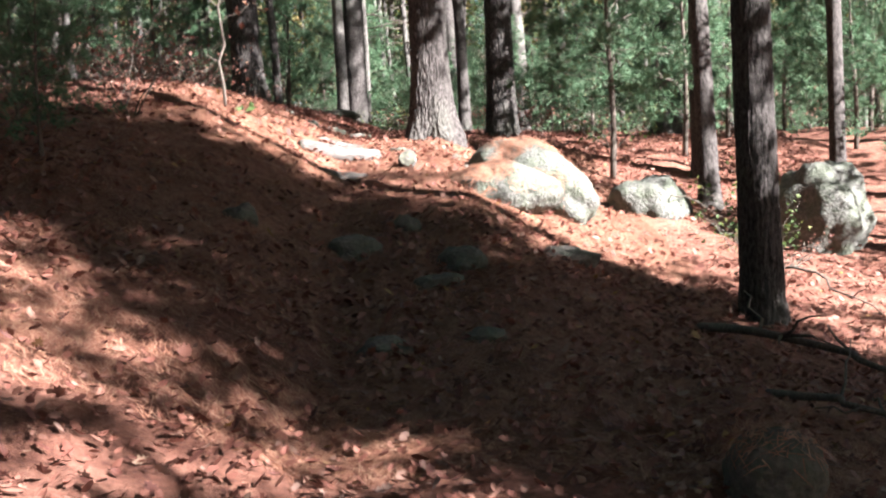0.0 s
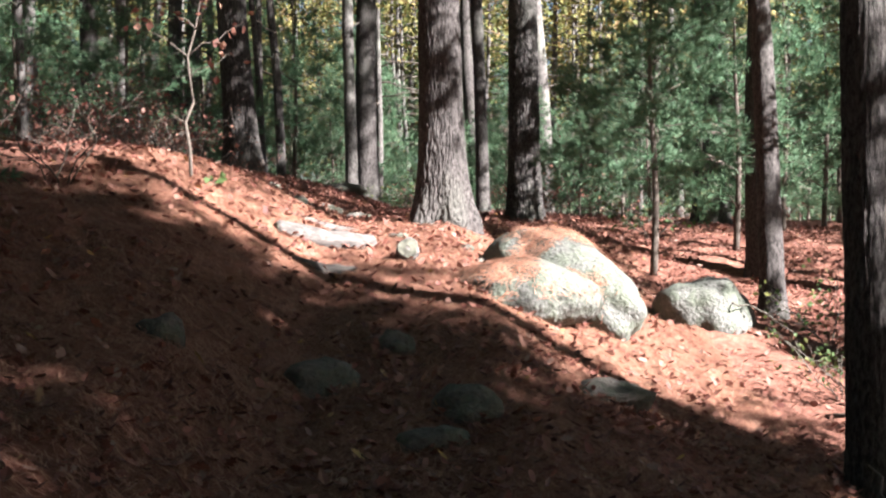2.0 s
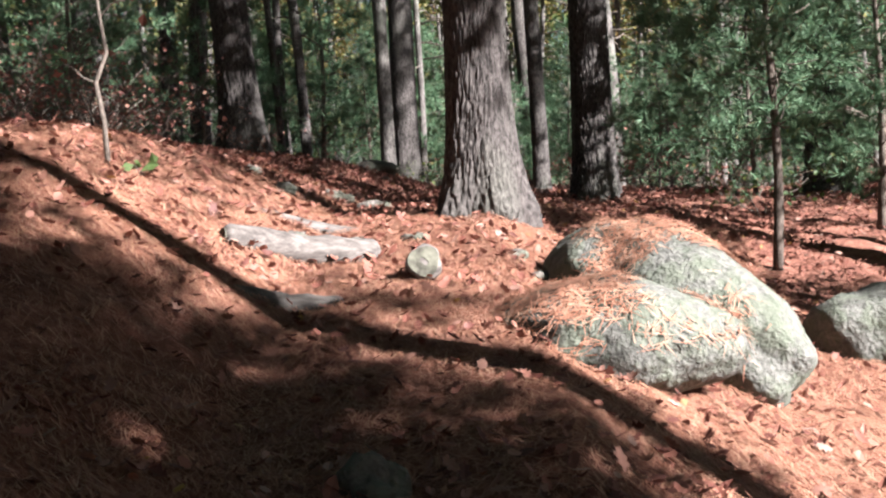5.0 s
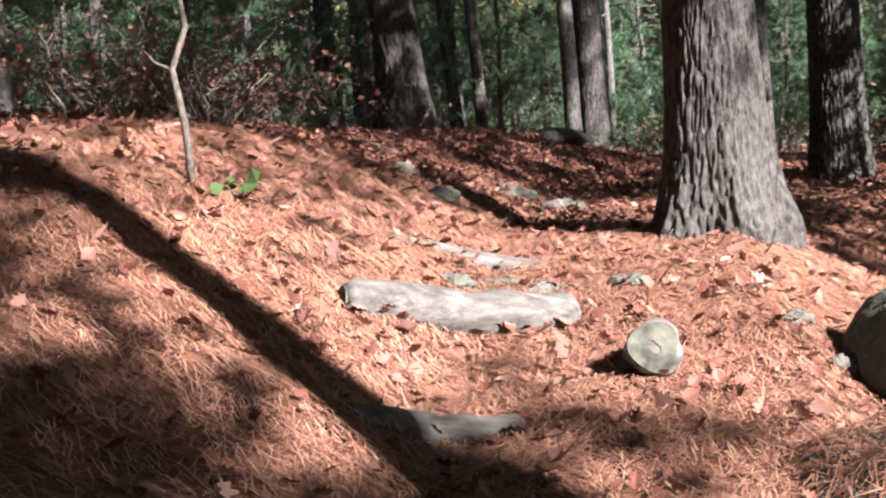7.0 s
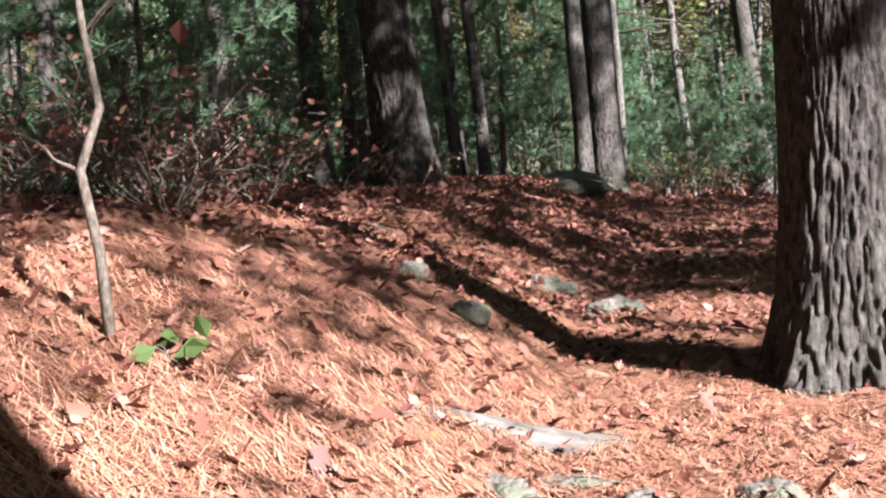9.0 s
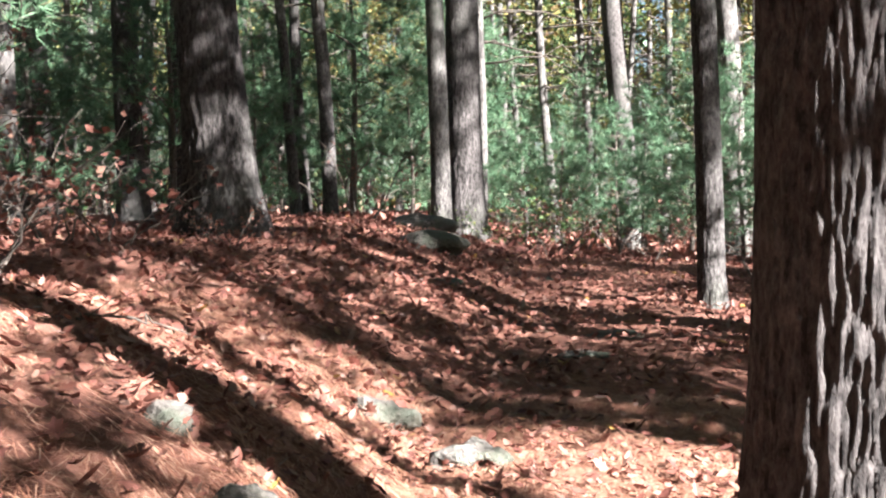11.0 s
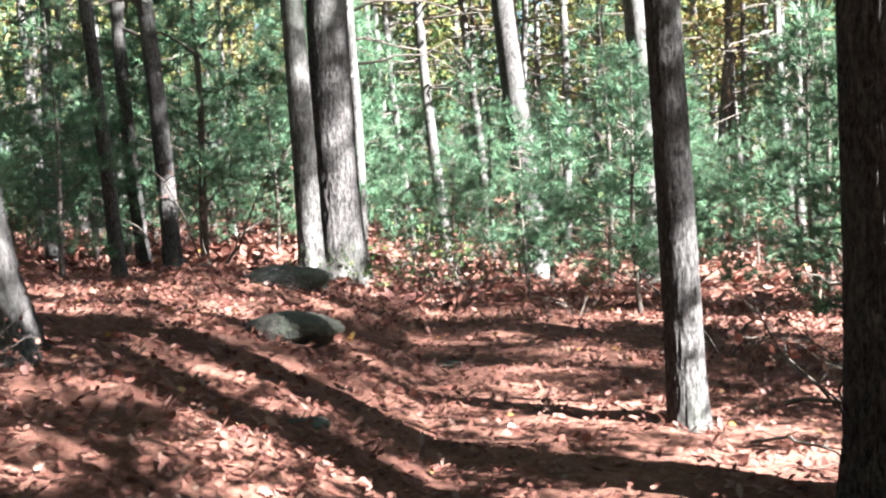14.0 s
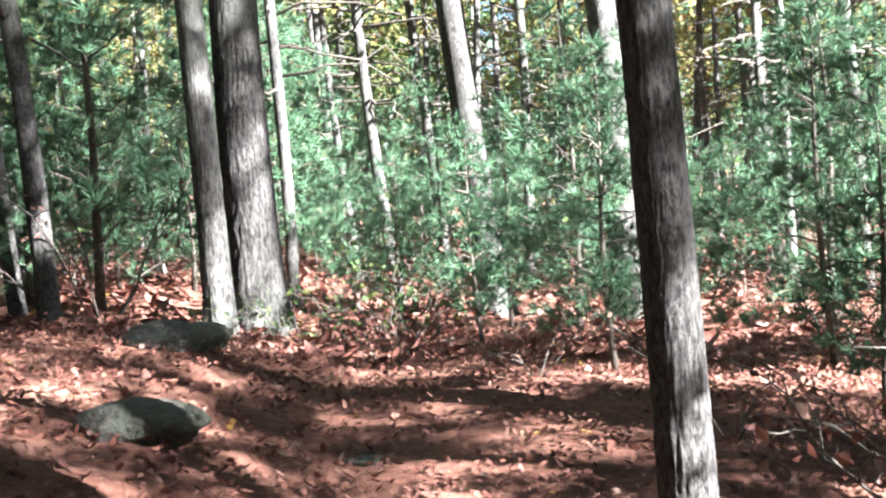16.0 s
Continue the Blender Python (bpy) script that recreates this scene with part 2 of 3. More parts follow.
gx = np.concatenate([-np.geomspace(7, 900, 40)[::-1], np.linspace(-6.95, 6.95, 232), np.geomspace(7, 900, 40)])
gy = np.concatenate([-np.geomspace(2, 900, 40)[::-1], np.linspace(-1.9, 31.9, 560), 32 + np.geomspace(0.1, 900, 45)])
XX, YY = np.meshgrid(gx, gy)
gv = np.stack([XX, YY, lie(XX, YY)], -1).reshape(-1, 3)
i, j = np.meshgrid(np.arange(len(gy) - 1), np.arange(len(gx) - 1), indexing="ij")
k = i * len(gx) + j
gf = np.stack([k, k + 1, k + 1 + len(gx), k + len(gx)], -1).reshape(-1, 4)
ground = part("ground", mesh_of("ground", gv, gf), M_GROUND)
tagged(ground, "rust-brown forest floor covered with pine needles, rising to a ridge", "ground", kind="structure")


# ---------------------------------------------------------------- trees
def trunk_mesh(name, height, radius, r, lean=(0, 0), flare=0.45, segs=40, rings=70, ridge=0.03, cells=26, bend=0.1):
    """A tapered trunk with a root flare and furrowed bark."""
    t = np.linspace(0, 1, rings) ** 1.6
    z = t * height - 0.12 * (1 - t)
    ph = r.uniform(0, 6.28)
    cx = lean[0] * z + bend * np.sin(z * 0.5 + ph) * np.minimum(z / 4, 1)
    cy = lean[1] * z + bend * np.cos(z * 0.4 + ph) * np.minimum(z / 4, 1)
    rad = radius * (1 - 0.72 * np.clip(z / height, 0, 1)) * (1 + flare * np.exp(-np.maximum(z, 0) / (radius * 1.7)))
    th = np.linspace(0, 2 * np.pi, segs, endpoint=False)
    T, Z = np.meshgrid(th, z)
    lobes = 1 + 0.28 * flare * np.exp(-np.maximum(Z, 0) / (radius * 1.6)) * np.sin(5 * T + ph)
    around = np.mod(T + 1.5 * np.pi, 2 * np.pi) * radius / 0.0125
    warp = 1.6 * fnoise(around * 0.5, Z * 2.2, 5, 2)
    rel = np.abs(fnoise(around + warp, Z * 8.0 + warp * 0.5, 2, 2)) * 3.4
    R = rad[:, None] * lobes * (1 + ridge * (np.minimum(rel, 1.0) - 0.5) * 2)
    v = np.stack([cx[:, None] + R * np.cos(T), cy[:, None] + R * np.sin(T), Z], -1).reshape(-1, 3)
    i, j = np.meshgrid(np.arange(rings - 1), np.arange(segs), indexing="ij")
    j2 = (j + 1) % segs
    f = np.stack([i * segs + j, i * segs + j2, (i + 1) * segs + j2, (i + 1) * segs + j], -1).reshape(-1, 4)
    return mesh_of(name, v, f), lambda q: np.array([lean[0] * q + bend * math.sin(q * 0.5 + ph) * min(q / 4, 1), lean[1] * q + bend * math.cos(q * 0.4 + ph) * min(q / 4, 1), q])


def limb_path(start, az, length, rise, r, n=6, droop=0.0):
    s = np.linspace(0, 1, n)[:, None]
    way = np.array([[math.cos(az), math.sin(az), 0]])
    p = np.asarray(start)[None] + way * length * s + np.array([[0, 0, 1]]) * (rise * s - droop * s ** 2) * length
    p[1:] += r.normal(size=(n - 1, 3)) * length * 0.04
    return p


def tall_tree(name, label, category, x, y, radius, height, first, r, mat, leaf_mat, lean=(0, 0), kind="pine", spread=2.6, tufts=900, detail=1, limbs=26, stubs=0, ridge=0.03, group="", flare=0.45, bend=0.1):
    """Trunk, limbs and an open crown that begins at the height first."""
    base = new(name)
    base.location = (x, y, ground_z(x, y))
    tagged(base, label, category, group)
    segs, rings = (34, 60) if detail == 1 else ((230, 520) if detail == 3 else (110, 220))
    me, axis = trunk_mesh("trunk", height, radius, r, lean, segs=segs, rings=rings, ridge=ridge, flare=flare, bend=bend)
    part("trunk", me, mat, base)
    wood, green = Heap(), Heap()
    for n in range(limbs):
        q = first + (height - first) * ((n + r.uniform(0, 1)) / limbs) * 0.98
        u = (q - first) / (height - first)
        ln = spread * (1.05 - 0.75 * u) * r.uniform(0.55, 1.15)
        az = n * 2.4 + r.uniform(-0.5, 0.5)
        pth = limb_path(axis(q), az, ln, r.uniform(0.05, 0.5), r, droop=0.25)
        tube(wood, pth, np.linspace(0.05, 0.012, len(pth)) * max(0.4, radius * 3), 5)
        m = max(4, tufts // limbs)
        s = r.uniform(0.25, 1.0, m) ** 0.8
        cen = np.stack([np.interp(s, np.linspace(0, 1, len(pth)), pth[:, a]) for a in range(3)], 1) + r.normal(size=(m, 3)) * np.array([0.32, 0.32, 0.16]) * ln * 0.42
        if kind == "pine":
            needles(green, cen, r.normal(size=(m, 3)) * 0.3 + [[math.cos(az), math.sin(az), 0.3]], 0.34, 0.045, 8, r, 1.0)
        else:
            leaves(green, np.repeat(cen, 4, 0) + r.normal(size=(m * 4, 3)) * 0.3, 0.17, r)
    for n in range(stubs):
        q = r.uniform(2.5, first)
        pth = limb_path(axis(q), r.uniform(0, 6.28), r.uniform(0.5, 1.8), r.uniform(-0.1, 0.35), r, droop=0.3)
        tube(wood, pth, np.linspace(0.022, 0.005, len(pth)), 5)
    tagged(part("branchwork", wood.mesh("branchwork"), M_TWIG, base), kind="stuff")
    tagged(part("crown", green.mesh("crown", False), leaf_mat, base), kind="stuff")
    return base


def young_pine(x, y, height, r, label="young white pine with soft blue-green needle tufts", bare=0.12, density=1.0, group="young pines of the undergrowth"):
    base = new("young_pine")
    base.location = (x, y, ground_z(x, y))
    tagged(base, label, "pine sapling", group)
    stem, twig, green = Heap(), Heap(), Heap()
    zz = np.linspace(-0.05, height, 12)
    pts = np.stack([0.03 * np.sin(zz * 2), 0.03 * np.cos(zz * 1.7), zz], 1)
    tube(stem, pts, np.linspace(0.008 * height + 0.012, 0.004, 12), 7)
    whorls = max(4, int(height / 0.30))
    for w in range(whorls):
        q0 = height * (bare + (1 - bare) * (w + 0.5) / whorls)
        for b in range(5):
            q = min(height, q0 + r.uniform(-0.13, 0.13))
            u = q / height
            ln = (0.36 * height * (1.04 - u) ** 0.75 + 0.1) * r.uniform(0.5, 1.15)
            az = b * 1.257 + w * 0.7 + r.uniform(-0.35, 0.35)
            pth = limb_path((0, 0, q), az, ln, r.uniform(0.0, 0.85), r, droop=r.uniform(0.1, 0.45))
            tube(twig, pth, np.linspace(0.008, 0.002, len(pth)), 4)
            m = max(3, int(ln * 14 * density))
            s = r.uniform(0.3, 1.0, m)
            cen = np.stack([np.interp(s, np.linspace(0, 1, len(pth)), pth[:, a]) for a in range(3)], 1)
            side = r.uniform(-1, 1, (m, 1)) * ln * 0.30 * (1.15 - s[:, None])
            cen = cen + side * np.array([[-math.sin(az), math.cos(az), 0.12]]) + r.normal(size=(m, 3)) * [0.05, 0.05, 0.07]
            needles(green, cen, np.repeat([[0.8 * math.cos(az), 0.8 * math.sin(az), 0.6]], m, 0) + 0.25 * r.normal(size=(m, 3)), 0.15, 0.012, 18, r, 0.95)
    part("stem", stem.mesh("stem"), M_TWIG, base)
    tagged(part("branchwork", twig.mesh("branchwork"), M_TWIG, base), kind="stuff")
    tagged(part("foliage", green.mesh("foliage", False), M_PINE_LEAF, base), kind="stuff")
    return base


def shrub(x, y, height, r, mat, label, count=260, size=0.10, stems=5, group="leafy undergrowth", name="shrub"):
    base = new(name)
    base.location = (x, y, ground_z(x, y))
    tagged(base, label, "shrub", group)
    wood, green = Heap(), Heap()
    for s in range(stems):
        az = s * 6.28 / stems + r.uniform(-0.4, 0.4)
        pth = limb_path((0.05 * math.cos(az), 0.05 * math.sin(az), -0.04), az, height * r.uniform(0.7, 1), r.uniform(0.8, 1.8), r, 8, 0.3)
        tube(wood, pth, np.linspace(0.012, 0.003, 8), 5)
        for b in range(4):
            q = pth[2 + b]
            p2 = limb_path(q, az + r.uniform(-1.4, 1.4), height * 0.4, r.uniform(0.2, 0.9), r, 5, 0.2)
            tube(wood, p2, np.linspace(0.006, 0.002, 5), 4)
            m = count // (stems * 4)
            cen = p2[r.integers(1, 5, m)] + r.normal(size=(m, 3)) * 0.07 * max(1, height * 0.6)
            leaves(green, cen, size, r, 0.3)
    tagged(part("branchwork", wood.mesh("branchwork"), M_TWIG, base), kind="stuff")
    tagged(part("foliage", green.mesh("foliage", False), mat, base), kind="stuff")
    return base


def boulder(name, label, x, y, size, r, mat, turn=0.0, sink=0.3, lump=0.22, sub=4, cat="rock", group="", sharp=1.0, slope=0.0):
    """A worn, lumpy rock bedded in the soil."""
    bm = bmesh.new()
    bmesh.ops.create_icosphere(bm, subdivisions=sub, radius=1)
    off = Vector(r.uniform(0, 50, 3))
    for v in bm.verts:
        d = v.co.normalized()
        k = 1 + lump * noise.noise(d * 1.1 * sharp + off) + lump * 0.5 * noise.noise(d * 2.6 * sharp + off) + lump * 0.18 * noise.noise(d * 7 + off) + lump * 0.07 * noise.noise(d * 17 + off)
        v.co = Vector((d.x * size[0], d.y * size[1], d.z * size[2])) * k
        v.co.z += slope * v.co.x
    for f in bm.faces:
        f.smooth = True
    ob = part(name, bm, mat)
    ob.matrix_world = pose(x, y, ground_z(x, y) + size[2] * (1 - 2 * sink), 0, 0, turn)
    return tagged(ob, label, cat, group)


R1 = np.random.default_rng(11)
tall_tree("pine_tree", "large white pine beside the path with deeply furrowed grey bark", "pine tree", -0.10, 14.15, 0.225, 19, 8.5, R1, M_BARK_PINE, M_PINE_LEAF, (-0.035, 0), spread=4.2, tufts=2200, detail=3, ridge=0.036, stubs=4, flare=0.55)
tall_tree("pine_tree", "dark pine trunk in shade below the slope", "pine tree", 2.45, 9.0, 0.16, 17, 7.0, R1, M_BARK_PINE, M_PINE_LEAF, (-0.01, 0.0), detail=2, ridge=0.05, spread=3.4, limbs=34, tufts=3600, flare=0.2, bend=0.04)
tall_tree("pine_tree", "slim dark pine leaning beside the boulders", "pine tree", 3.25, 14.2, 0.125, 15, 7, R1, M_BARK_PINE, M_PINE_LEAF, (-0.055, 0), detail=1, limbs=14, tufts=300, flare=0.3)
tall_tree("pine_tree", "stout pine trunk leaning on the bank, dark bark", "pine tree", -3.25, 20.2, 0.24, 19, 7.5, R1, M_BARK_PINE, M_PINE_LEAF, (-0.045, 0), detail=2, ridge=0.05, stubs=6, flare=0.5)
tall_tree("pine_tree", "pine trunk standing on the leafy bank", "pine tree", -4.85, 22.6, 0.135, 17, 7, R1, M_BARK_PINE, M_PINE_LEAF, (-0.02, 0), stubs=6)
tall_tree("pine_tree", "thin dark tree trunk by the path", "pine tree", -3.7, 24.7, 0.065, 13, 6.5, R1, M_BARK_OAK, M_GOLD_LEAF, (-0.08, 0), kind="leaf", limbs=14, tufts=260, flare=0.2)
tall_tree("pine_tree", "slender dark pine trunk of a close pair", "pine tree", -3.7, 26.8, 0.10, 15, 7, R1, M_BARK_OAK, M_PINE_LEAF, (-0.04, 0), stubs=5, flare=0.2)
tall_tree("pine_tree", "slender pine trunk of a close pair", "pine tree", -4.1, 27.2, 0.08, 15, 7, R1, M_BARK_OAK, M_PINE_LEAF, (-0.05, 0), stubs=5, flare=0.2)
tall_tree("pine_tree", "sunlit grey pine trunk of a twin pair", "pine tree", -2.24, 27.0, 0.135, 18, 8, R1, M_BARK_GREY, M_PINE_LEAF, (0.0, 0), stubs=5, flare=0.25, bend=0.05, detail=2)
tall_tree("pine_tree", "thick dark pine trunk of a twin pair", "pine tree", -1.93, 27.5, 0.25, 19, 8, R1, M_BARK_PINE, M_PINE_LEAF, (-0.01, 0), stubs=6, flare=0.3, bend=0.05, detail=2)
tall_tree("oak_tree", "slim tree with pale patchy bark beside the path", "tree", 0.43, 20.55, 0.105, 14, 6, R1, M_BARK_OAK, M_GOLD_LEAF, (-0.02, 0), kind="leaf", detail=2, limbs=18, tufts=420, stubs=2, flare=0.15, bend=0.03)
tall_tree("oak_tree", "oak tree with ridged dark grey bark beside the path", "oak tree", 1.0, 19.0, 0.225, 17, 7, R1, M_BARK_OAK, M_GOLD_LEAF, (-0.01, 0), bend=0.03, kind="leaf", detail=3, ridge=0.055, tufts=500, stubs=2, flare=0.25)
tall_tree("pine_tree", "pine trunk rising out of the young pines", "pine tree", 0.55, 31.0, 0.2, 18, 7, R1, M_BARK_PINE, M_PINE_LEAF, (-0.045, 0), stubs=8)
tall_tree("oak_tree", "tall tree with broad pale sunlit bark", "tree", 2.1, 30.2, 0.2, 18, 8, R1, M_BARK_GREY, M_GOLD_LEAF, (-0.03, 0), kind="leaf", stubs=6)
tall_tree("pine_tree", "dark pine trunk behind the young pine", "pine tree", 4.1, 21.0, 0.24, 18, 7, R1, M_BARK_PINE, M_PINE_LEAF, (-0.03, 0), stubs=6)

tall_tree("pine_tree", "slim dark pine beyond the square boulder", "pine tree", 5.3, 15.6, 0.11, 15, 8, R1, M_BARK_PINE, M_PINE_LEAF, (-0.02, 0), limbs=12, tufts=260, stubs=5, flare=0.2, bend=0.04)

# canopy towards the sun: rows of unseen pines, added to shade the path
def sunward(a, c):
    return 0.838 * a + 0.545 * c, -0.545 * a + 0.838 * c

proto = [tall_tree("pine_tree", "tall white pine with a full crown", "pine tree", -60 - 6 * n, -60, 0.2, 16, 5.5, np.random.default_rng(30 + n), M_BARK_PINE, M_PINE_LEAF, spread=3.4, tufts=1750, limbs=34, group="tall pines") for n in range(3)]
proto_leaf = [tall_tree("oak_tree", "tall broadleaf tree with yellow autumn leaves", "tree", -60 - 6 * n, -70, 0.15, 15, 3.5, np.random.default_rng(40 + n), M_BARK_GREY, (M_GOLD_LEAF, M_GREEN_LEAF, M_GOLD_LEAF, M_GREEN_LEAF)[n], kind="leaf", spread=3.2, tufts=1100, limbs=30, group="autumn trees") for n in range(4)]
proto_bare = [tall_tree("oak_tree", "slim grey trunk with thin bare limbs", "tree", -60 - 6 * n, -80, 0.085, 13, 5, np.random.default_rng(50 + n), M_BARK_GREY, M_GOLD_LEAF, kind="leaf", spread=1.8, tufts=160, limbs=26, stubs=14, lean=(0.05 - 0.05 * n, 0.02), group="slim trees") for n in range(3)]


def stand(p, x, y, turn=0.0, scale=1.0):
    c = copy_thing(p, pose(x, y, ground_z(x, y) - 0.03, 0, 0, turn))
    c.scale = (scale, scale, scale)
    return c


# high-crowned pines, added to hold off skylight and shade chosen trunks
proto_high = [tall_tree("pine_tree", "tall white pine with a high spreading crown, added for shade", "pine tree", -60 - 6 * n, -90, 0.17, 19, 9.5, np.random.default_rng(70 + n), M_BARK_PINE, M_PINE_LEAF, spread=4.6, tufts=2400, limbs=36, group="tall pines") for n in range(2)]
RC = np.random.default_rng(5)


# rows of added shade pines, stood only where they stay out of view
def shade_grove(protos, along, across, jitter, smin, smax):
    for c in across:
        for a in along:
            x, y = sunward(a + RC.uniform(-1, 1) * jitter, c + RC.uniform(-0.5, 0.5) * jitter)
            if x > max(4.0, 0.45 * y + 1.2) or x < -6 or y < -2:
                stand(protos[RC.integers(len(protos))], x, y, RC.uniform(0, 360), RC.uniform(smin, smax))


shade_grove(proto, (6.5, 11.0, 16.0), np.arange(-9.0, -0.6, 2.2), 1.0, 0.85, 1.05)
shade_grove(proto, (6.0, 9.0, 12.5, 17.0), (5.3, 6.2, 6.9), 0.35, 0.85, 1.0)
shade_grove(proto_high, (0.0, 4.5), np.arange(-9.0, 6.6, 3.4), 0.8, 0.95, 1.1)
# single pines added out of view, each to shade a patch of ground
stand(proto[1], *sunward(-2.0, 14.0), 40, 0.56)
stand(proto[1], *sunward(10.0, 2.0), 75, 0.8)
# unseen high crowns, put there to darken the trunks farther up the path
for a, c, k in ((0.0, 15.6, 0), (0.5, 18.6, 1), (-2.0, 22.2, 0)):
    stand(proto_high[k], *sunward(a, c), 70 * a + 30, 1.0)
# more unseen pines: shade for the boulders, then for the far undergrowth
stand(proto[2], *sunward(2.0, 12.9), 40, 0.5)
shade_grove(proto, (4.5,), (19.4, 23.0), 0.9, 0.75, 0.9)

# pine sized and placed so its crown shades the stout leaning trunk
stand(proto[0], 3.6, 16.2, 200, 0.62)
# two unseen pines, added to shade the large trunk and the left bank
stand(proto_high[1], 4.9, 11.6, 120, 0.66)
stand(proto[1], *sunward(5.0, 6.9), 20, 0.85)

# the wood round about
RF = np.random.default_rng(21)
placed = []
def free(x, y, gap):
    return all((x - u) ** 2 + (y - v) ** 2 > gap * gap for u, v in placed)

def open_ground(x, y):
    if -2.6 < x - float(path_x(y)) < 2.4 and y < 27:
        return False
    if x > 3.2 and y < 17 + 0.3 * x:
        return False
    return True

def scatter(n, xr, yr, gap, protos, smin, smax, seed):
    r, made = np.random.default_rng(seed), 0
    for _ in range(n * 8):
        x, y = r.uniform(*xr), r.uniform(*yr)
        if open_ground(x, y) and free(x, y, gap):
            placed.append((x, y))
            stand(protos[r.integers(len(protos))], x, y, r.uniform(0, 360), r.uniform(smin, smax))
            made += 1
            if made == n:
                break

scatter(52, (-12, 12), (28.5, 46), 1.0, proto_bare, 0.7, 1.3, 1)
scatter(9, (-14, -4), (14, 30), 1.6, proto_bare, 0.8, 1.2, 2)
scatter(10, (-9.5, -4.4), (10.5, 20), 0.9, proto_bare, 0.45, 0.8, 22)
scatter(10, (-20, 20), (33, 52), 2.4, proto, 0.8, 1.15, 3)
scatter(16, (-16, -5), (4, 30), 2.2, proto + proto_high, 0.8, 1.15, 4)
# extra high crowns added on the left to close off the skylight
scatter(20, (-13, -4.2), (-8, 13), 1.9, proto_high, 0.9, 1.15, 44)
scatter(26, (-20, 20), (31, 56), 2.2, proto_leaf, 0.7, 1.1, 5)
scatter(60, (-40, 40), (50, 95), 3.0, proto_leaf, 0.8, 1.3, 6)
scatter(50, (-40, 40), (50, 95), 3.0, proto, 0.8, 1.3, 7)
scatter(24, (-40, -14), (-25, 50), 3.5, proto + proto_leaf, 0.8, 1.2, 8)
scatter(14, (-14, 12), (-40, -8), 3.5, proto, 0.8, 1.2, 9)

# ---------------------------------------------------------------- undergrowth
RP = np.random.default_rng(77)
young_pine(2.32, 15.9, 4.6, RP, "young white pine with bright sunlit needle tufts", bare=0.22, density=1.5)
yp = [young_pine(-60 - 4 * n, -50, h, np.random.default_rng(80 + n)) for n, h in enumerate((2.2, 2.8, 3.4, 4.2))]
for x, y, n, s in ((3.6, 17.2, 3, 1.0), (4.6, 18.6, 2, 1.1), (2.9, 19.8, 1, 1.0), (3.9, 20.8, 3, 0.9), (2.2, 23.0, 0, 0.9),
                   (1.0, 25.2, 1, 0.9), (0.1, 27.0, 0, 0.9), (1.6, 26.4, 2, 0.8), (2.6, 25.0, 1, 1.0), (0.6, 29.0, 1, 0.9),
                   (-0.6, 30.0, 0, 0.9), (-3.0, 30.0, 1, 1.0), (-5.0, 28.5, 2, 0.9), (-6.4, 26.5, 2, 1.0), (-4.2, 31.5, 3, 0.8),
                   (3.6, 27.5, 3, 1.0), (5.0, 25.0, 3, 1.1), (-6.6, 14.5, 3, 1.0),
                   (-2.95, 8.6, 1, 0.55), (-3.7, 10.2, 2, 0.6), (-5.0, 15.6, 3, 0.8), (-6.2, 16.6, 3, 1.0), (-7.4, 18.4, 3, 1.0),
                   (6.2, 17.5, 2, 1.0), (7.2, 19.5, 3, 1.0), (5.6, 20.0, 2, 1.1), (8.2, 22.0, 3, 1.2), (6.8, 23.0, 3, 1.0), (6.4, 15.6, 1, 1.0)):
    placed.append((x, y))
    stand(yp[n], x, y, RP.uniform(0, 360), s)
scatter(85, (-14, 14), (26.5, 42), 0.9, yp, 0.7, 1.3, 12)
scatter(14, (-12, -3.8), (16, 28), 1.3, yp, 0.6, 1.0, 13)

shrubs = [shrub(-60 - 4 * n, -40, h, np.random.default_rng(90 + n), m, lb, cnt, sz) for n, (h, m, lb, cnt, sz) in enumerate((
    (0.9, M_RED_LEAF, "low shrub with red-brown autumn leaves", 200, 0.052),
    (1.3, M_RED_LEAF, "thin shrub with dry reddish leaves", 180, 0.048),
    (1.2, M_GREEN_LEAF, "thin shrub with green and yellow leaves", 180, 0.09),
    (1.0, M_LITTER, "bare twiggy shrub with a few brown leaves", 60, 0.09)))]
for x, y, n, s in ((-3.3, 15.2, 1, 0.9), (-3.9, 16.2, 0, 1.0), (-4.5, 17.2, 1, 1.2), (-5.2, 15.8, 1, 1.2), (-3.6, 14.0, 3, 0.9),
                   (-4.4, 18.8, 0, 1.2), (-5.6, 19.6, 1, 1.3), (-6.6, 17.6, 1, 1.3), (-5.0, 13.2, 0, 1.0), (-3.4, 18.2, 3, 0.9), (-3.0, 11.3, 3, 0.9), (-3.4, 12.4, 0, 0.7), (-4.2, 11.6, 1, 0.8), (-3.6, 9.6, 3, 0.8), (-4.4, 13.0, 3, 1.0)):
    stand(shrubs[n], x, y, RP.uniform(0, 360), 0.75 * s)
for _ in range(16):
    x, y = RP.uniform(-6.0, -2.9), RP.uniform(14.6, 19.5)
    stand(shrubs[RP.choice((0, 0, 1, 3))], x, y, RP.uniform(0, 360), RP.uniform(0.45, 0.9))
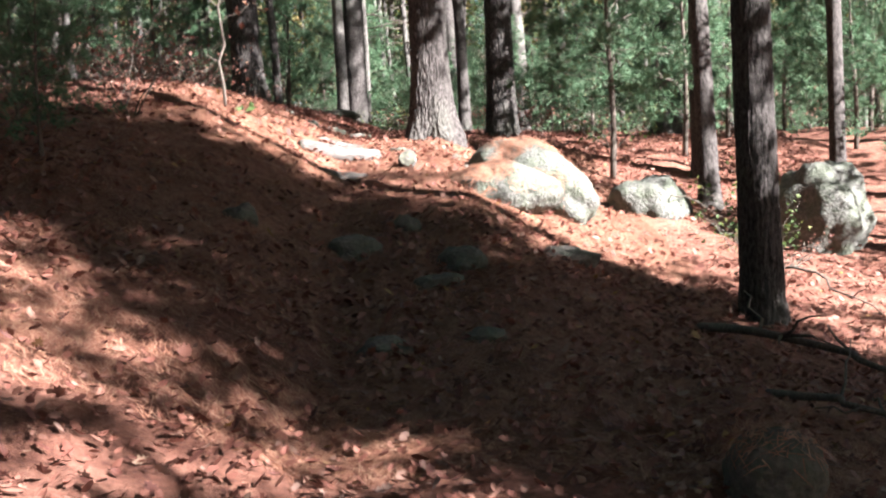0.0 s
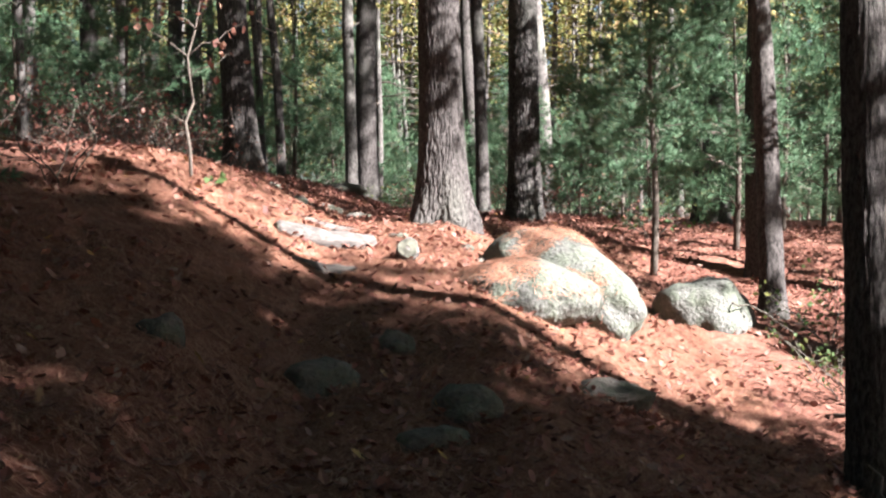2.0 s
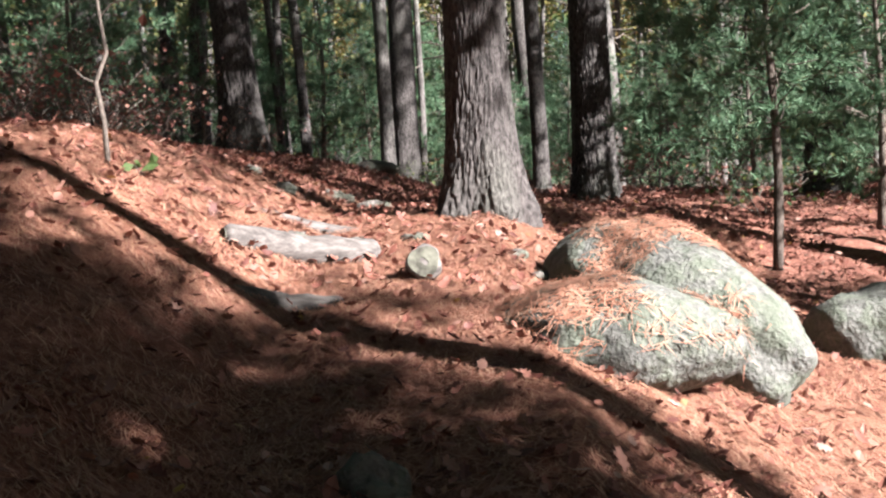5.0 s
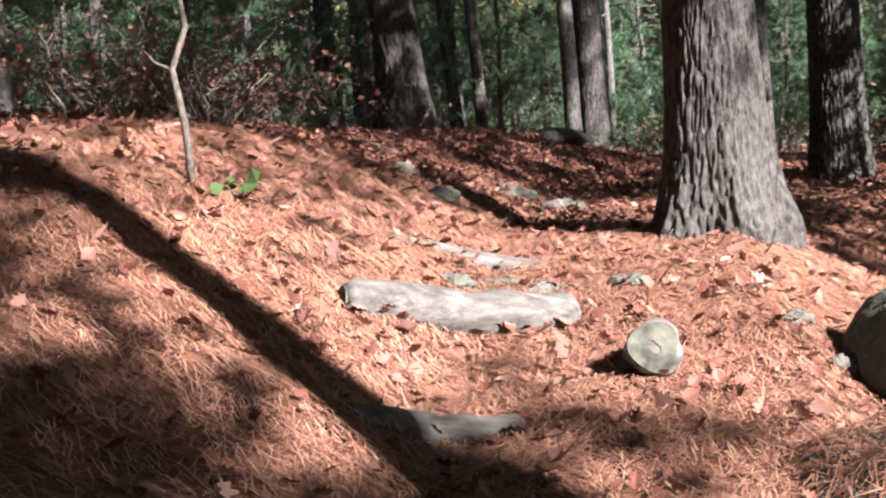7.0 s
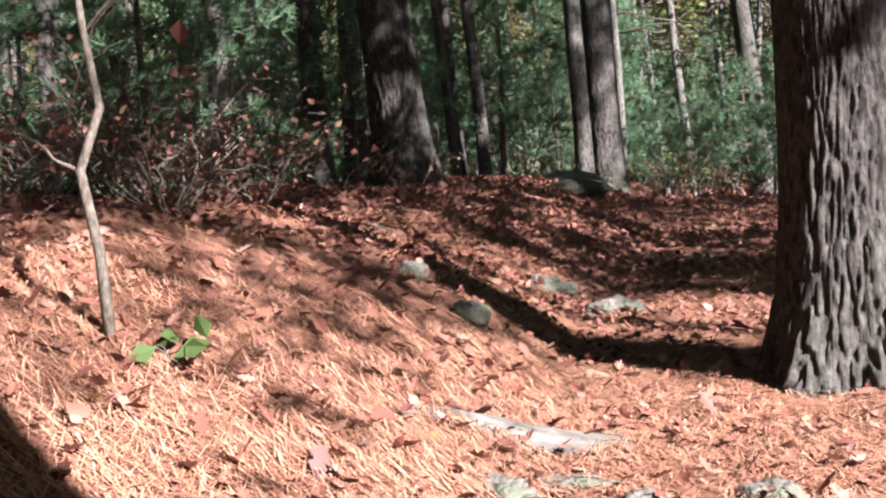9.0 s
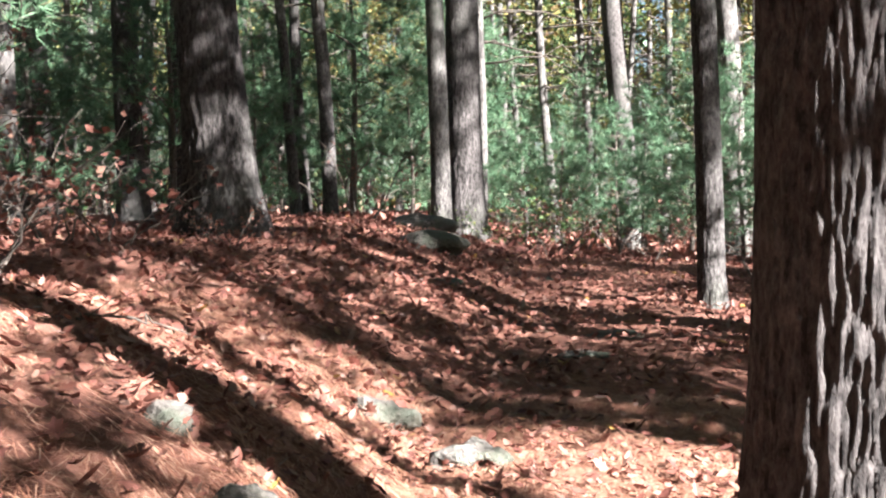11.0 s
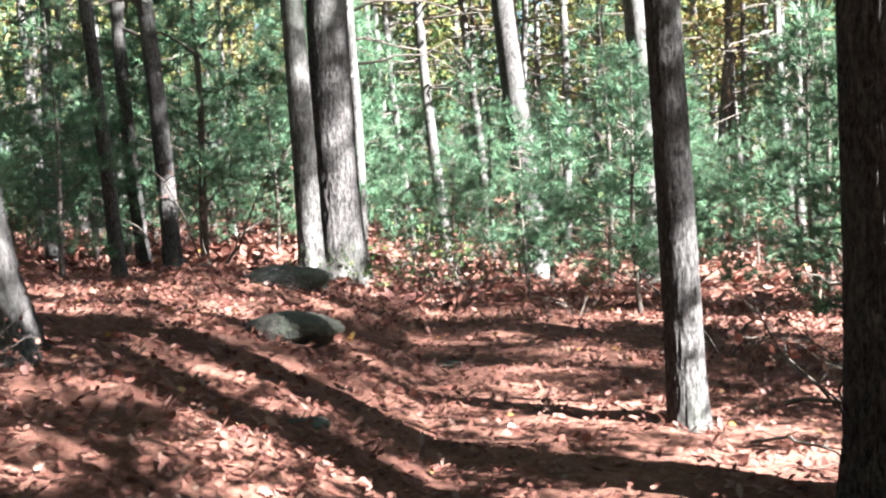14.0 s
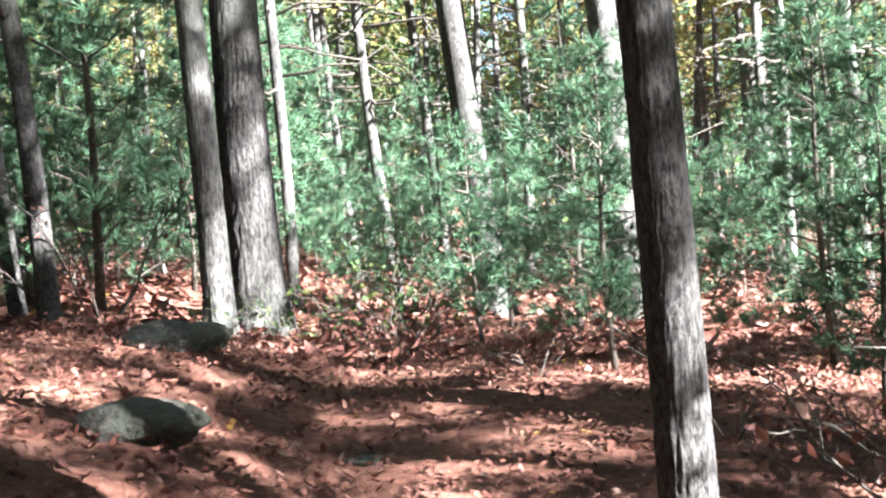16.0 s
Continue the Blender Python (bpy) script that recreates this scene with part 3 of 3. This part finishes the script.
for x, y, n, s in ((1.5, 21.0, 3, 0.9), (1.9, 21.8, 3, 0.8), (1.2, 22.6, 0, 0.7), (0.3, 24.6, 0, 0.7), (-0.7, 26.0, 3, 0.7), (1.9, 20.6, 3, 0.7), (2.8, 22.0, 1, 0.9),
                   (-1.5, 26.8, 2, 0.45), (-2.2, 26.9, 2, 0.4), (-0.4, 27.8, 2, 0.8), (2.6, 17.8, 2, 0.7), (3.4, 12.9, 2, 0.6), (3.0, 10.6, 0, 0.6), (2.9, 11.0, 2, 0.5)):
    stand(shrubs[n], x, y, RP.uniform(0, 360), s)
scatter(40, (-12, 10), (27, 40), 0.8, shrubs, 0.7, 1.3, 14)

# crooked sapling on the bank
sap = new("sapling")
sap.location = (-2.36, 12.85, ground_z(-2.36, 12.85))
tagged(sap, "crooked thin sapling with a few rust-red leaves", "sapling")
wood, lv = Heap(), Heap()
spts = np.array([(0, 0, -.05), (-.01, 0, .25), (-.05, 0, .5), (.02, .02, .68), (-.01, .02, .9), (-.03, .03, 1.1), (.04, .05, 1.35), (0.1, .05, 1.7), (.08, .06, 2.1)])
tube(wood, spts, np.linspace(0.019, 0.005, len(spts)), 8)
RS = np.random.default_rng(4)
for k0, az, ln in ((4, 0.6, .45), (5, 3.4, .5), (5, 0.2, .6), (6, 2.6, .5), (6, 5.4, .5), (7, 1.0, .5), (7, 3.8, .45), (2, 3.1, .2)):
    q = limb_path(spts[k0], az, ln, 0.7, RS, 6, 0.1)
    twig = Heap()
    tube(twig, q, np.linspace(0.007, 0.002, 6), 5)
    part("branch", twig.mesh("branch"), M_TWIG, sap)
    if ln > .3:
        leaves(lv, q[RS.integers(2, 6, 9)] + RS.normal(size=(9, 3)) * 0.05, 0.085, RS, 0.2)
part("stem", wood.mesh("stem"), M_TWIG, sap)
tagged(part("foliage", lv.mesh("foliage", False), M_RED_LEAF, sap), kind="stuff")

# small green seedling at the sapling's foot
seedling = new("seedling")
seedling.location = (-2.12, 12.82, ground_z(-2.12, 12.82))
tagged(seedling, "small green seedling with broad fresh leaves", "seedling")
for k in range(6):
    h = Heap()
    az = k * 1.05
    q = limb_path((0, 0, 0), az, 0.09, 1.2, RS, 5, 0.3)
    tube(h, q, np.linspace(0.003, 0.0015, 5), 4)
    part("stalk", h.mesh("stalk"), M_TWIG, seedling)
    h = Heap()
    leaves(h, [q[-1]], 0.10, RS, 0.6)
    part("leaf", h.mesh("leaf", False), M_GREEN_LEAF, seedling)

# ---------------------------------------------------------------- boulders, stones and logs
RB = np.random.default_rng(15)
boulder("boulder", "big lichen-grey granite boulder strewn with pine needles", 0.9, 12.0, (0.8, 0.46, 0.46), RB, M_ROCK, -52, 0.36, 0.16, 5, slope=-0.24)
boulder("boulder", "low granite boulder half buried in needles", 0.52, 11.2, (0.58, 0.5, 0.29), RB, M_ROCK, -25, 0.48, 0.16, 5)
boulder("boulder", "grey boulder in the shade of the young pine", 2.3, 13.0, (0.44, 0.42, 0.4), RB, M_ROCK, 20, 0.5, 0.26, 4)
boulder("boulder", "tall square boulder with a sunlit lichen rim", 3.85, 11.9, (0.47, 0.5, 0.62), RB, M_ROCK, 10, 0.29, 0.24, 4, sharp=1.5)
boulder("boulder", "dark rounded rock among dead branches", 1.24, 4.5, (0.19, 0.2, 0.21), RB, M_STONE, 10, 0.34, 0.2, 4)
for x, y, s, tr in ((-0.72, 8.7, (.27, .2, .13), 10), (0.12, 8.25, (.2, .16, .13), -20), (-0.05, 7.85, (.17, .13, .09), 30), (-0.3, 9.3, (.12, .1, .13), 0),
                    (0.95, 9.3, (.3, .2, .12), 40), (0.2, 6.6, (.15, .12, .05), 0), (-0.35, 6.4, (.15, .13, .07), 30), (-1.45, 8.3, (.12, .11, .12), 0),
                    (0.27, 12.2, (.1, .09, .08), 0), (0.12, 12.5, (.09, .08, .06), 40), (-0.5, 13.05, (.12, .1, .07), 0), (-1.62, 14.5, (.16, .13, .1), 20),
                    (-1.95, 14.9, (.12, .12, .09), 0), (-1.5, 16.15, (.2, .15, .1), 0), (-1.1, 15.8, (.2, .16, .14), 20),
                    (-1.05, 13.15, (.2, .1, .05), 10), (-1.25, 12.95, (.14, .1, .06), 0), (-0.85, 13.0, (.14, .09, .06), 40),
                    (-0.4, 19.0, (.28, .16, .05), 0), (-1.55, 19.9, (.16, .13, .06), 30), (-0.6, 18.3, (.2, .16, .05), 0), (-0.85, 22.5, (.18, .14, .05), 0)):
    if y > 12:
        s = tuple(0.72 * q for q in s)
    boulder("stone", "grey field stone bedded in the needles", x, y, s, RB, M_STONE, tr, 0.56, 0.5, 3, "stone", "stones along the path")
boulder("boulder", "flat-topped mossy rock bedded in the leaf litter", -1.9, 22.1, (0.33, 0.24, 0.15), RB, M_STONE, -10, 0.35, 0.3, 4)
boulder("boulder", "leaning slab of mossy rock by the twin pines", -2.25, 25.0, (0.4, 0.22, 0.17), RB, M_STONE, 35, 0.35, 0.3, 4)


def log_step(x0, y0, x1, y1, rad, label, proud, name="log_step"):
    h = Heap()
    n = 40
    s = np.linspace(0, 1, n)
    px, py = x0 + (x1 - x0) * s, y0 + (y1 - y0) * s
    pts = np.stack([px, py + 0.03 * np.sin(s * 5), np.array([ground_z(a, b) for a, b in zip(px, py)]) * 0.3 + 0.7 * np.linspace(ground_z(x0, y0), ground_z(x1, y1), n) + proud], 1)
    rr = rad * (1 + 0.12 * fnoise(s * 6, s * 0, 3)) * (0.92 + 0.12 * s)
    rr[0], rr[-1] = rr[0] * 0.75, rr[-1] * 0.85
    tube(h, pts, rr, 20, lambda i, th: 1 + 0.10 * fnoise(i * 0.18, th * 2.2, 8))
    mid = pts[n // 2]
    base = new(name)
    base.location = mid
    tagged(base, label, "log", "log steps of the path")
    h.v = [v - mid for v in h.v]
    part("log", h.mesh("log"), M_LOG, base)
    for at, way, ra in ((pts[0], pts[0] - pts[1], rr[0]), (pts[-1], pts[-1] - pts[-2], rr[-1])):
        e = Heap()
        way = way / np.linalg.norm(way)
        tube(e, [at - mid - way * 0.004, at - mid + way * 0.006], [ra * 0.96, ra * 0.9], 18)
        part("cut_end", e.mesh("cut_end", False), M_CUT, base, "rough sawn end of the log")
    return base

log_step(-1.5, 12.2, -0.70, 12.62, 0.10, "weathered grey log laid across the path as a step", 0.0)
log_step(-1.62, 13.2, -0.92, 13.5, 0.065, "half-buried grey log step across the path", -0.058)
log_step(-1.25, 11.35, -0.75, 11.6, 0.065, "flat weathered log sunk into the needles", -0.045)

stub = new("sawn_stub")
stub.location = (-0.36, 12.0, ground_z(-0.36, 12.0) + 0.075)
tagged(stub, "short sawn log end with a hollow heart, lying beside the path", "log")
h = Heap()
dirv = np.array((0.05, -0.96, 0.26))
tube(h, [dirv * -0.16, dirv * -0.06, dirv * 0.07, dirv * 0.09], [0.07, 0.09, 0.095, 0.09], 24, lambda i, th: 1 + 0.08 * np.sin(3 * th + 1) + 0.04 * np.sin(7 * th))
part("bark", h.mesh("bark"), M_LOG, stub)
h = Heap()
a1 = np.cross(dirv, (0, 0, 1)); a1 /= np.linalg.norm(a1)
b1 = np.cross(a1, dirv)
th = np.linspace(0, 2 * np.pi, 24, endpoint=False)
ring = lambda rad, off: dirv * off + rad[:, None] * (np.cos(th)[:, None] * a1 + np.sin(th)[:, None] * b1)
ro = 0.084 * (1 + 0.08 * np.sin(3 * th + 1))
v = np.concatenate([ring(ro, 0.086), ring(ro * 0.97, 0.095), ring(0.02 * (1 + 0.3 * np.sin(2 * th)), 0.093), ring(0.016 + 0 * th, 0.05)])
f = [[q * 24 + k, q * 24 + (k + 1) % 24, (q + 1) * 24 + (k + 1) % 24, (q + 1) * 24 + k] for q in range(3) for k in range(24)]
h.add(v, None, f)
part("sawn_face", h.mesh("sawn_face", False), M_CUT, stub, "pale sawn face with a dark hollow")


def fallen_branch(label, x0, y0, x1, y1, rad, r, lift=0.05, twigs=5):
    n = 12
    s = np.linspace(0, 1, n)
    px, py = x0 + (x1 - x0) * s + 0.05 * r.normal(size=n), y0 + (y1 - y0) * s + 0.05 * r.normal(size=n)
    pts = np.stack([px, py, lie(px, py) + rad * 0.6 + lift * np.sin(s * 3.1)], 1)
    base = new("fallen_branch")
    base.location = pts[0]
    tagged(base, label, "branch", "fallen branches")
    pts = pts - pts[0]
    h = Heap()
    tube(h, pts, np.linspace(rad, rad * 0.35, n), 8)
    part("stem", h.mesh("stem"), M_TWIG, base)
    for q in range(twigs):
        b = pts[r.integers(2, n - 1)]
        p2 = limb_path(b, r.uniform(0, 6.28), r.uniform(0.2, 0.6), r.uniform(0.0, 0.6), r, 5, 0.1)
        h = Heap()
        tube(h, p2, np.linspace(rad * 0.4, rad * 0.12, 5), 5)
        part("twig", h.mesh("twig"), M_TWIG, base)
    return base

RT = np.random.default_rng(61)
fallen_branch("dark fallen branch lying in the shaded leaves", 1.75, 7.9, 2.9, 6.2, 0.035, RT, 0.22, 7)
fallen_branch("forked dead branch on the forest floor", 1.6, 6.0, 2.4, 5.0, 0.025, RT, 0.12, 7)
fallen_branch("thin dead stick across the grey boulder", 1.9, 12.9, 3.1, 12.5, 0.012, RT, 0.25, 3)
fallen_branch("thin dead branch beside the oak", 1.0, 20.9, 2.4, 20.4, 0.015, RT, 0.2, 8)
fallen_branch("thin broken twig in the leaf litter", 0.7, 20.2, 1.0, 19.2, 0.010, RT, 0.1, 5)
fallen_branch("pale twig lying on the needles", -2.6, 15.6, -2.2, 16.2, 0.007, RT, 0.05, 1)
fallen_branch("dead branch on the leafy slope", 2.6, 10.4, 3.6, 9.6, 0.018, RT, 0.2, 6)

# ---------------------------------------------------------------- litter
def leaf_shape(kind):
    """Outline of a lobed oak leaf or a plain one, folded along its rib, one unit long."""
    if kind == 0:
        half = [(0.02, 0.0), (0.06, 0.16), (0.24, 0.22), (0.13, 0.34), (0.33, 0.50), (0.15, 0.60), (0.25, 0.77), (0.08, 0.82), (0.0, 1.0)]
    else:
        half = [(0.01, 0.0), (0.18, 0.2), (0.27, 0.42), (0.18, 0.72), (0.0, 1.0)]
    rib = [(0, t, 0.0) for _, t in half]
    v = np.array(rib + [(a, t, 0.22 * a) for a, t in half] + [(-a, t, 0.22 * a) for a, t in half])
    v[:, 1] -= 0.5
    v[:, 2] += 0.35 * v[:, 1] ** 2
    n = len(half)
    f = []
    for q in range(n - 1):
        f += [[q, n + q, n + q + 1, q + 1], [q, q + 1, 2 * n + q + 1, 2 * n + q]]
    return v, np.array(f)


def strew_leaves(n, xr, yr, size, seed, kinds=(0, 1)):
    r = np.random.default_rng(seed)
    heap = Heap()
    for kind in kinds:
        v, f = leaf_shape(kind)
        m = n // len(kinds)
        x, y = r.uniform(*xr, m), r.uniform(*yr, m)
        keep = fnoise(x * 0.8, y * 0.8, 31) + 0.35 * r.normal(size=m) > -0.25
        x, y = x[keep], y[keep]
        m = len(x)
        z = lie(x, y) + r.uniform(0.004, 0.035, m)
        a, t1, t2 = r.uniform(0, 6.28, m), r.normal(size=m) * 0.45, r.normal(size=m) * 0.45
        sc = size * r.uniform(0.6, 1.35, m)
        c, s = np.cos(a), np.sin(a)
        X = v[None, :, 0] * sc[:, None] * r.uniform(0.8, 1.3, m)[:, None]
        Y = v[None, :, 1] * sc[:, None]
        Zl = v[None, :, 2] * sc[:, None] * r.uniform(-1.5, 3.0, m)[:, None]
        Z2 = Zl + X * t1[:, None] + Y * t2[:, None]
        P = np.stack([x[:, None] + c[:, None] * X - s[:, None] * Y, y[:, None] + s[:, None] * X + c[:, None] * Y, z[:, None] + Z2 + 0.01], -1)
        F = (f[None] + (np.arange(m) * len(v))[:, None, None]).reshape(-1, 4)
        heap.add(P.reshape(-1, 3), None, F)
    return heap


def litter(label, heap, mat, name="leaf_litter"):
    return tagged(part(name, heap.mesh(name, False), mat), label, "leaf litter", kind="stuff")

litter("brown and russet oak leaves scattered over the needles", strew_leaves(26000, (-4.5, 4.5), (1.5, 9.8), 0.060, 1, (0, 0, 0, 0, 0, 1)), M_LITTER)
litter("thick carpet of brown and russet fallen leaves", strew_leaves(60000, (-5.5, 5.5), (14.4, 28), 0.050, 2, (0, 0, 0, 0, 0, 1)), M_LITTER)
litter("russet leaves lying here and there on the matted needles", strew_leaves(6000, (-4.5, 4.5), (9.8, 14.4), 0.064, 6, (0, 0, 0, 0, 0, 1)), M_LITTER)
litter("fallen leaves between the far trees", strew_leaves(14000, (-12, 12), (26, 42), 0.17, 3, (1,)), M_LITTER)


def strew_needles(n, xr, yr, seed):
    r = np.random.default_rng(seed)
    x, y = r.uniform(*xr, n), r.uniform(*yr, n)
    keep = fnoise(x * 0.6, y * 0.6, 41) + 0.2 * r.normal(size=n) > -0.3
    x, y = x[keep], y[keep]
    n = len(x)
    a = r.uniform(0, 6.28, n) + 2 * fnoise(x * 2, y * 2, 44)
    d = np.stack([np.cos(a), np.sin(a)], 1)
    ln = r.uniform(0.05, 0.13, n)
    p0 = np.stack([x, y], 1) - d * ln[:, None] / 2
    p1 = p0 + d * ln[:, None]
    s = np.stack([-d[:, 1], d[:, 0]], 1) * 0.0022
    z0, z1 = lie(p0[:, 0], p0[:, 1]) + r.uniform(0.003, 0.03, n), lie(p1[:, 0], p1[:, 1]) + r.uniform(0.003, 0.03, n)
    v = np.concatenate([np.c_[p0 - s, z0], np.c_[p0 + s, z0], np.c_[p1, z1]], 1).reshape(-1, 3)
    heap = Heap()
    heap.add(v, np.arange(len(v)).reshape(-1, 3))
    return heap

litter("rust-coloured pine needles matted over the ground", strew_needles(330000, (-3.2, 2.2), (4.5, 17), 1), M_NEEDLE, "pine_needles")


# needles and leaves lying on the boulders
from mathutils.bvhtree import BVHTree
RN = np.random.default_rng(88)
on_rock = Heap()
for ob in [o for o in scene.objects if o.name.startswith("boulder") and o.location.y < 13.0 and o.location.x < 2]:
    m = ob.matrix_basis
    tree = BVHTree.FromPolygons([m @ v.co for v in ob.data.vertices], [tuple(q.vertices) for q in ob.data.polygons])
    for _ in range(14000):
        x, y = ob.location.x + RN.uniform(-0.7, 0.7), ob.location.y + RN.uniform(-0.8, 0.8)
        if fnoise(x * 2.2, y * 2.2, 51) + 0.1 * RN.normal() < (-0.2 if ob.location.y < 11.5 else -0.08):
            continue
        hit, nrm, _, _ = tree.ray_cast(Vector((x, y, 5)), Vector((0, 0, -1)))
        if hit is None or nrm.z < 0.35 or hit.z < ground_z(x, y):
            continue
        d = Vector(RN.normal(size=3))
        d = (d - nrm * d.dot(nrm)).normalized()
        w = nrm.cross(d) * 0.003
        a0 = hit + nrm * RN.uniform(0.003, 0.02)
        b0 = a0 + d * RN.uniform(0.05, 0.12)
        on_rock.add([a0 - w, a0 + w, b0], [[0, 1, 2]])
litter("rust-coloured pine needles lying on the boulders", on_rock, M_NEEDLE, "pine_needles")


def far_woods(label, n, seed, mat, size, low, high):
    """A deep belt of leaves at the edge of sight, thick below and open above."""
    r = np.random.default_rng(seed)
    ang, dist = r.uniform(-2.3, 2.3, n), r.uniform(44, 95, n)
    x, y = dist * np.sin(ang), 12 + dist * np.cos(ang)
    z = lie(x, y) + low + (high - low) * r.random(n) ** 1.5
    keep = fnoise(x * 0.2 + z * 0.15, y * 0.2 + z * 0.22, seed) + 0.12 * r.normal(size=n) > -0.08
    h = Heap()
    leaves(h, np.c_[x, y, z][keep], size, r)
    return tagged(part("far_woods", h.mesh("far_woods", False), mat), label, "far woods", kind="stuff")

far_woods("dense green undergrowth of the far woods", 26000, 3, M_GREEN_LEAF, 0.6, 0.0, 7.0)
far_woods("golden autumn foliage of the far woods", 20000, 5, M_GOLD_LEAF, 0.45, 1.0, 11.0)
far_woods("dark pine foliage of the far woods", 14000, 8, M_PINE_LEAF, 0.6, 0.0, 9.0)
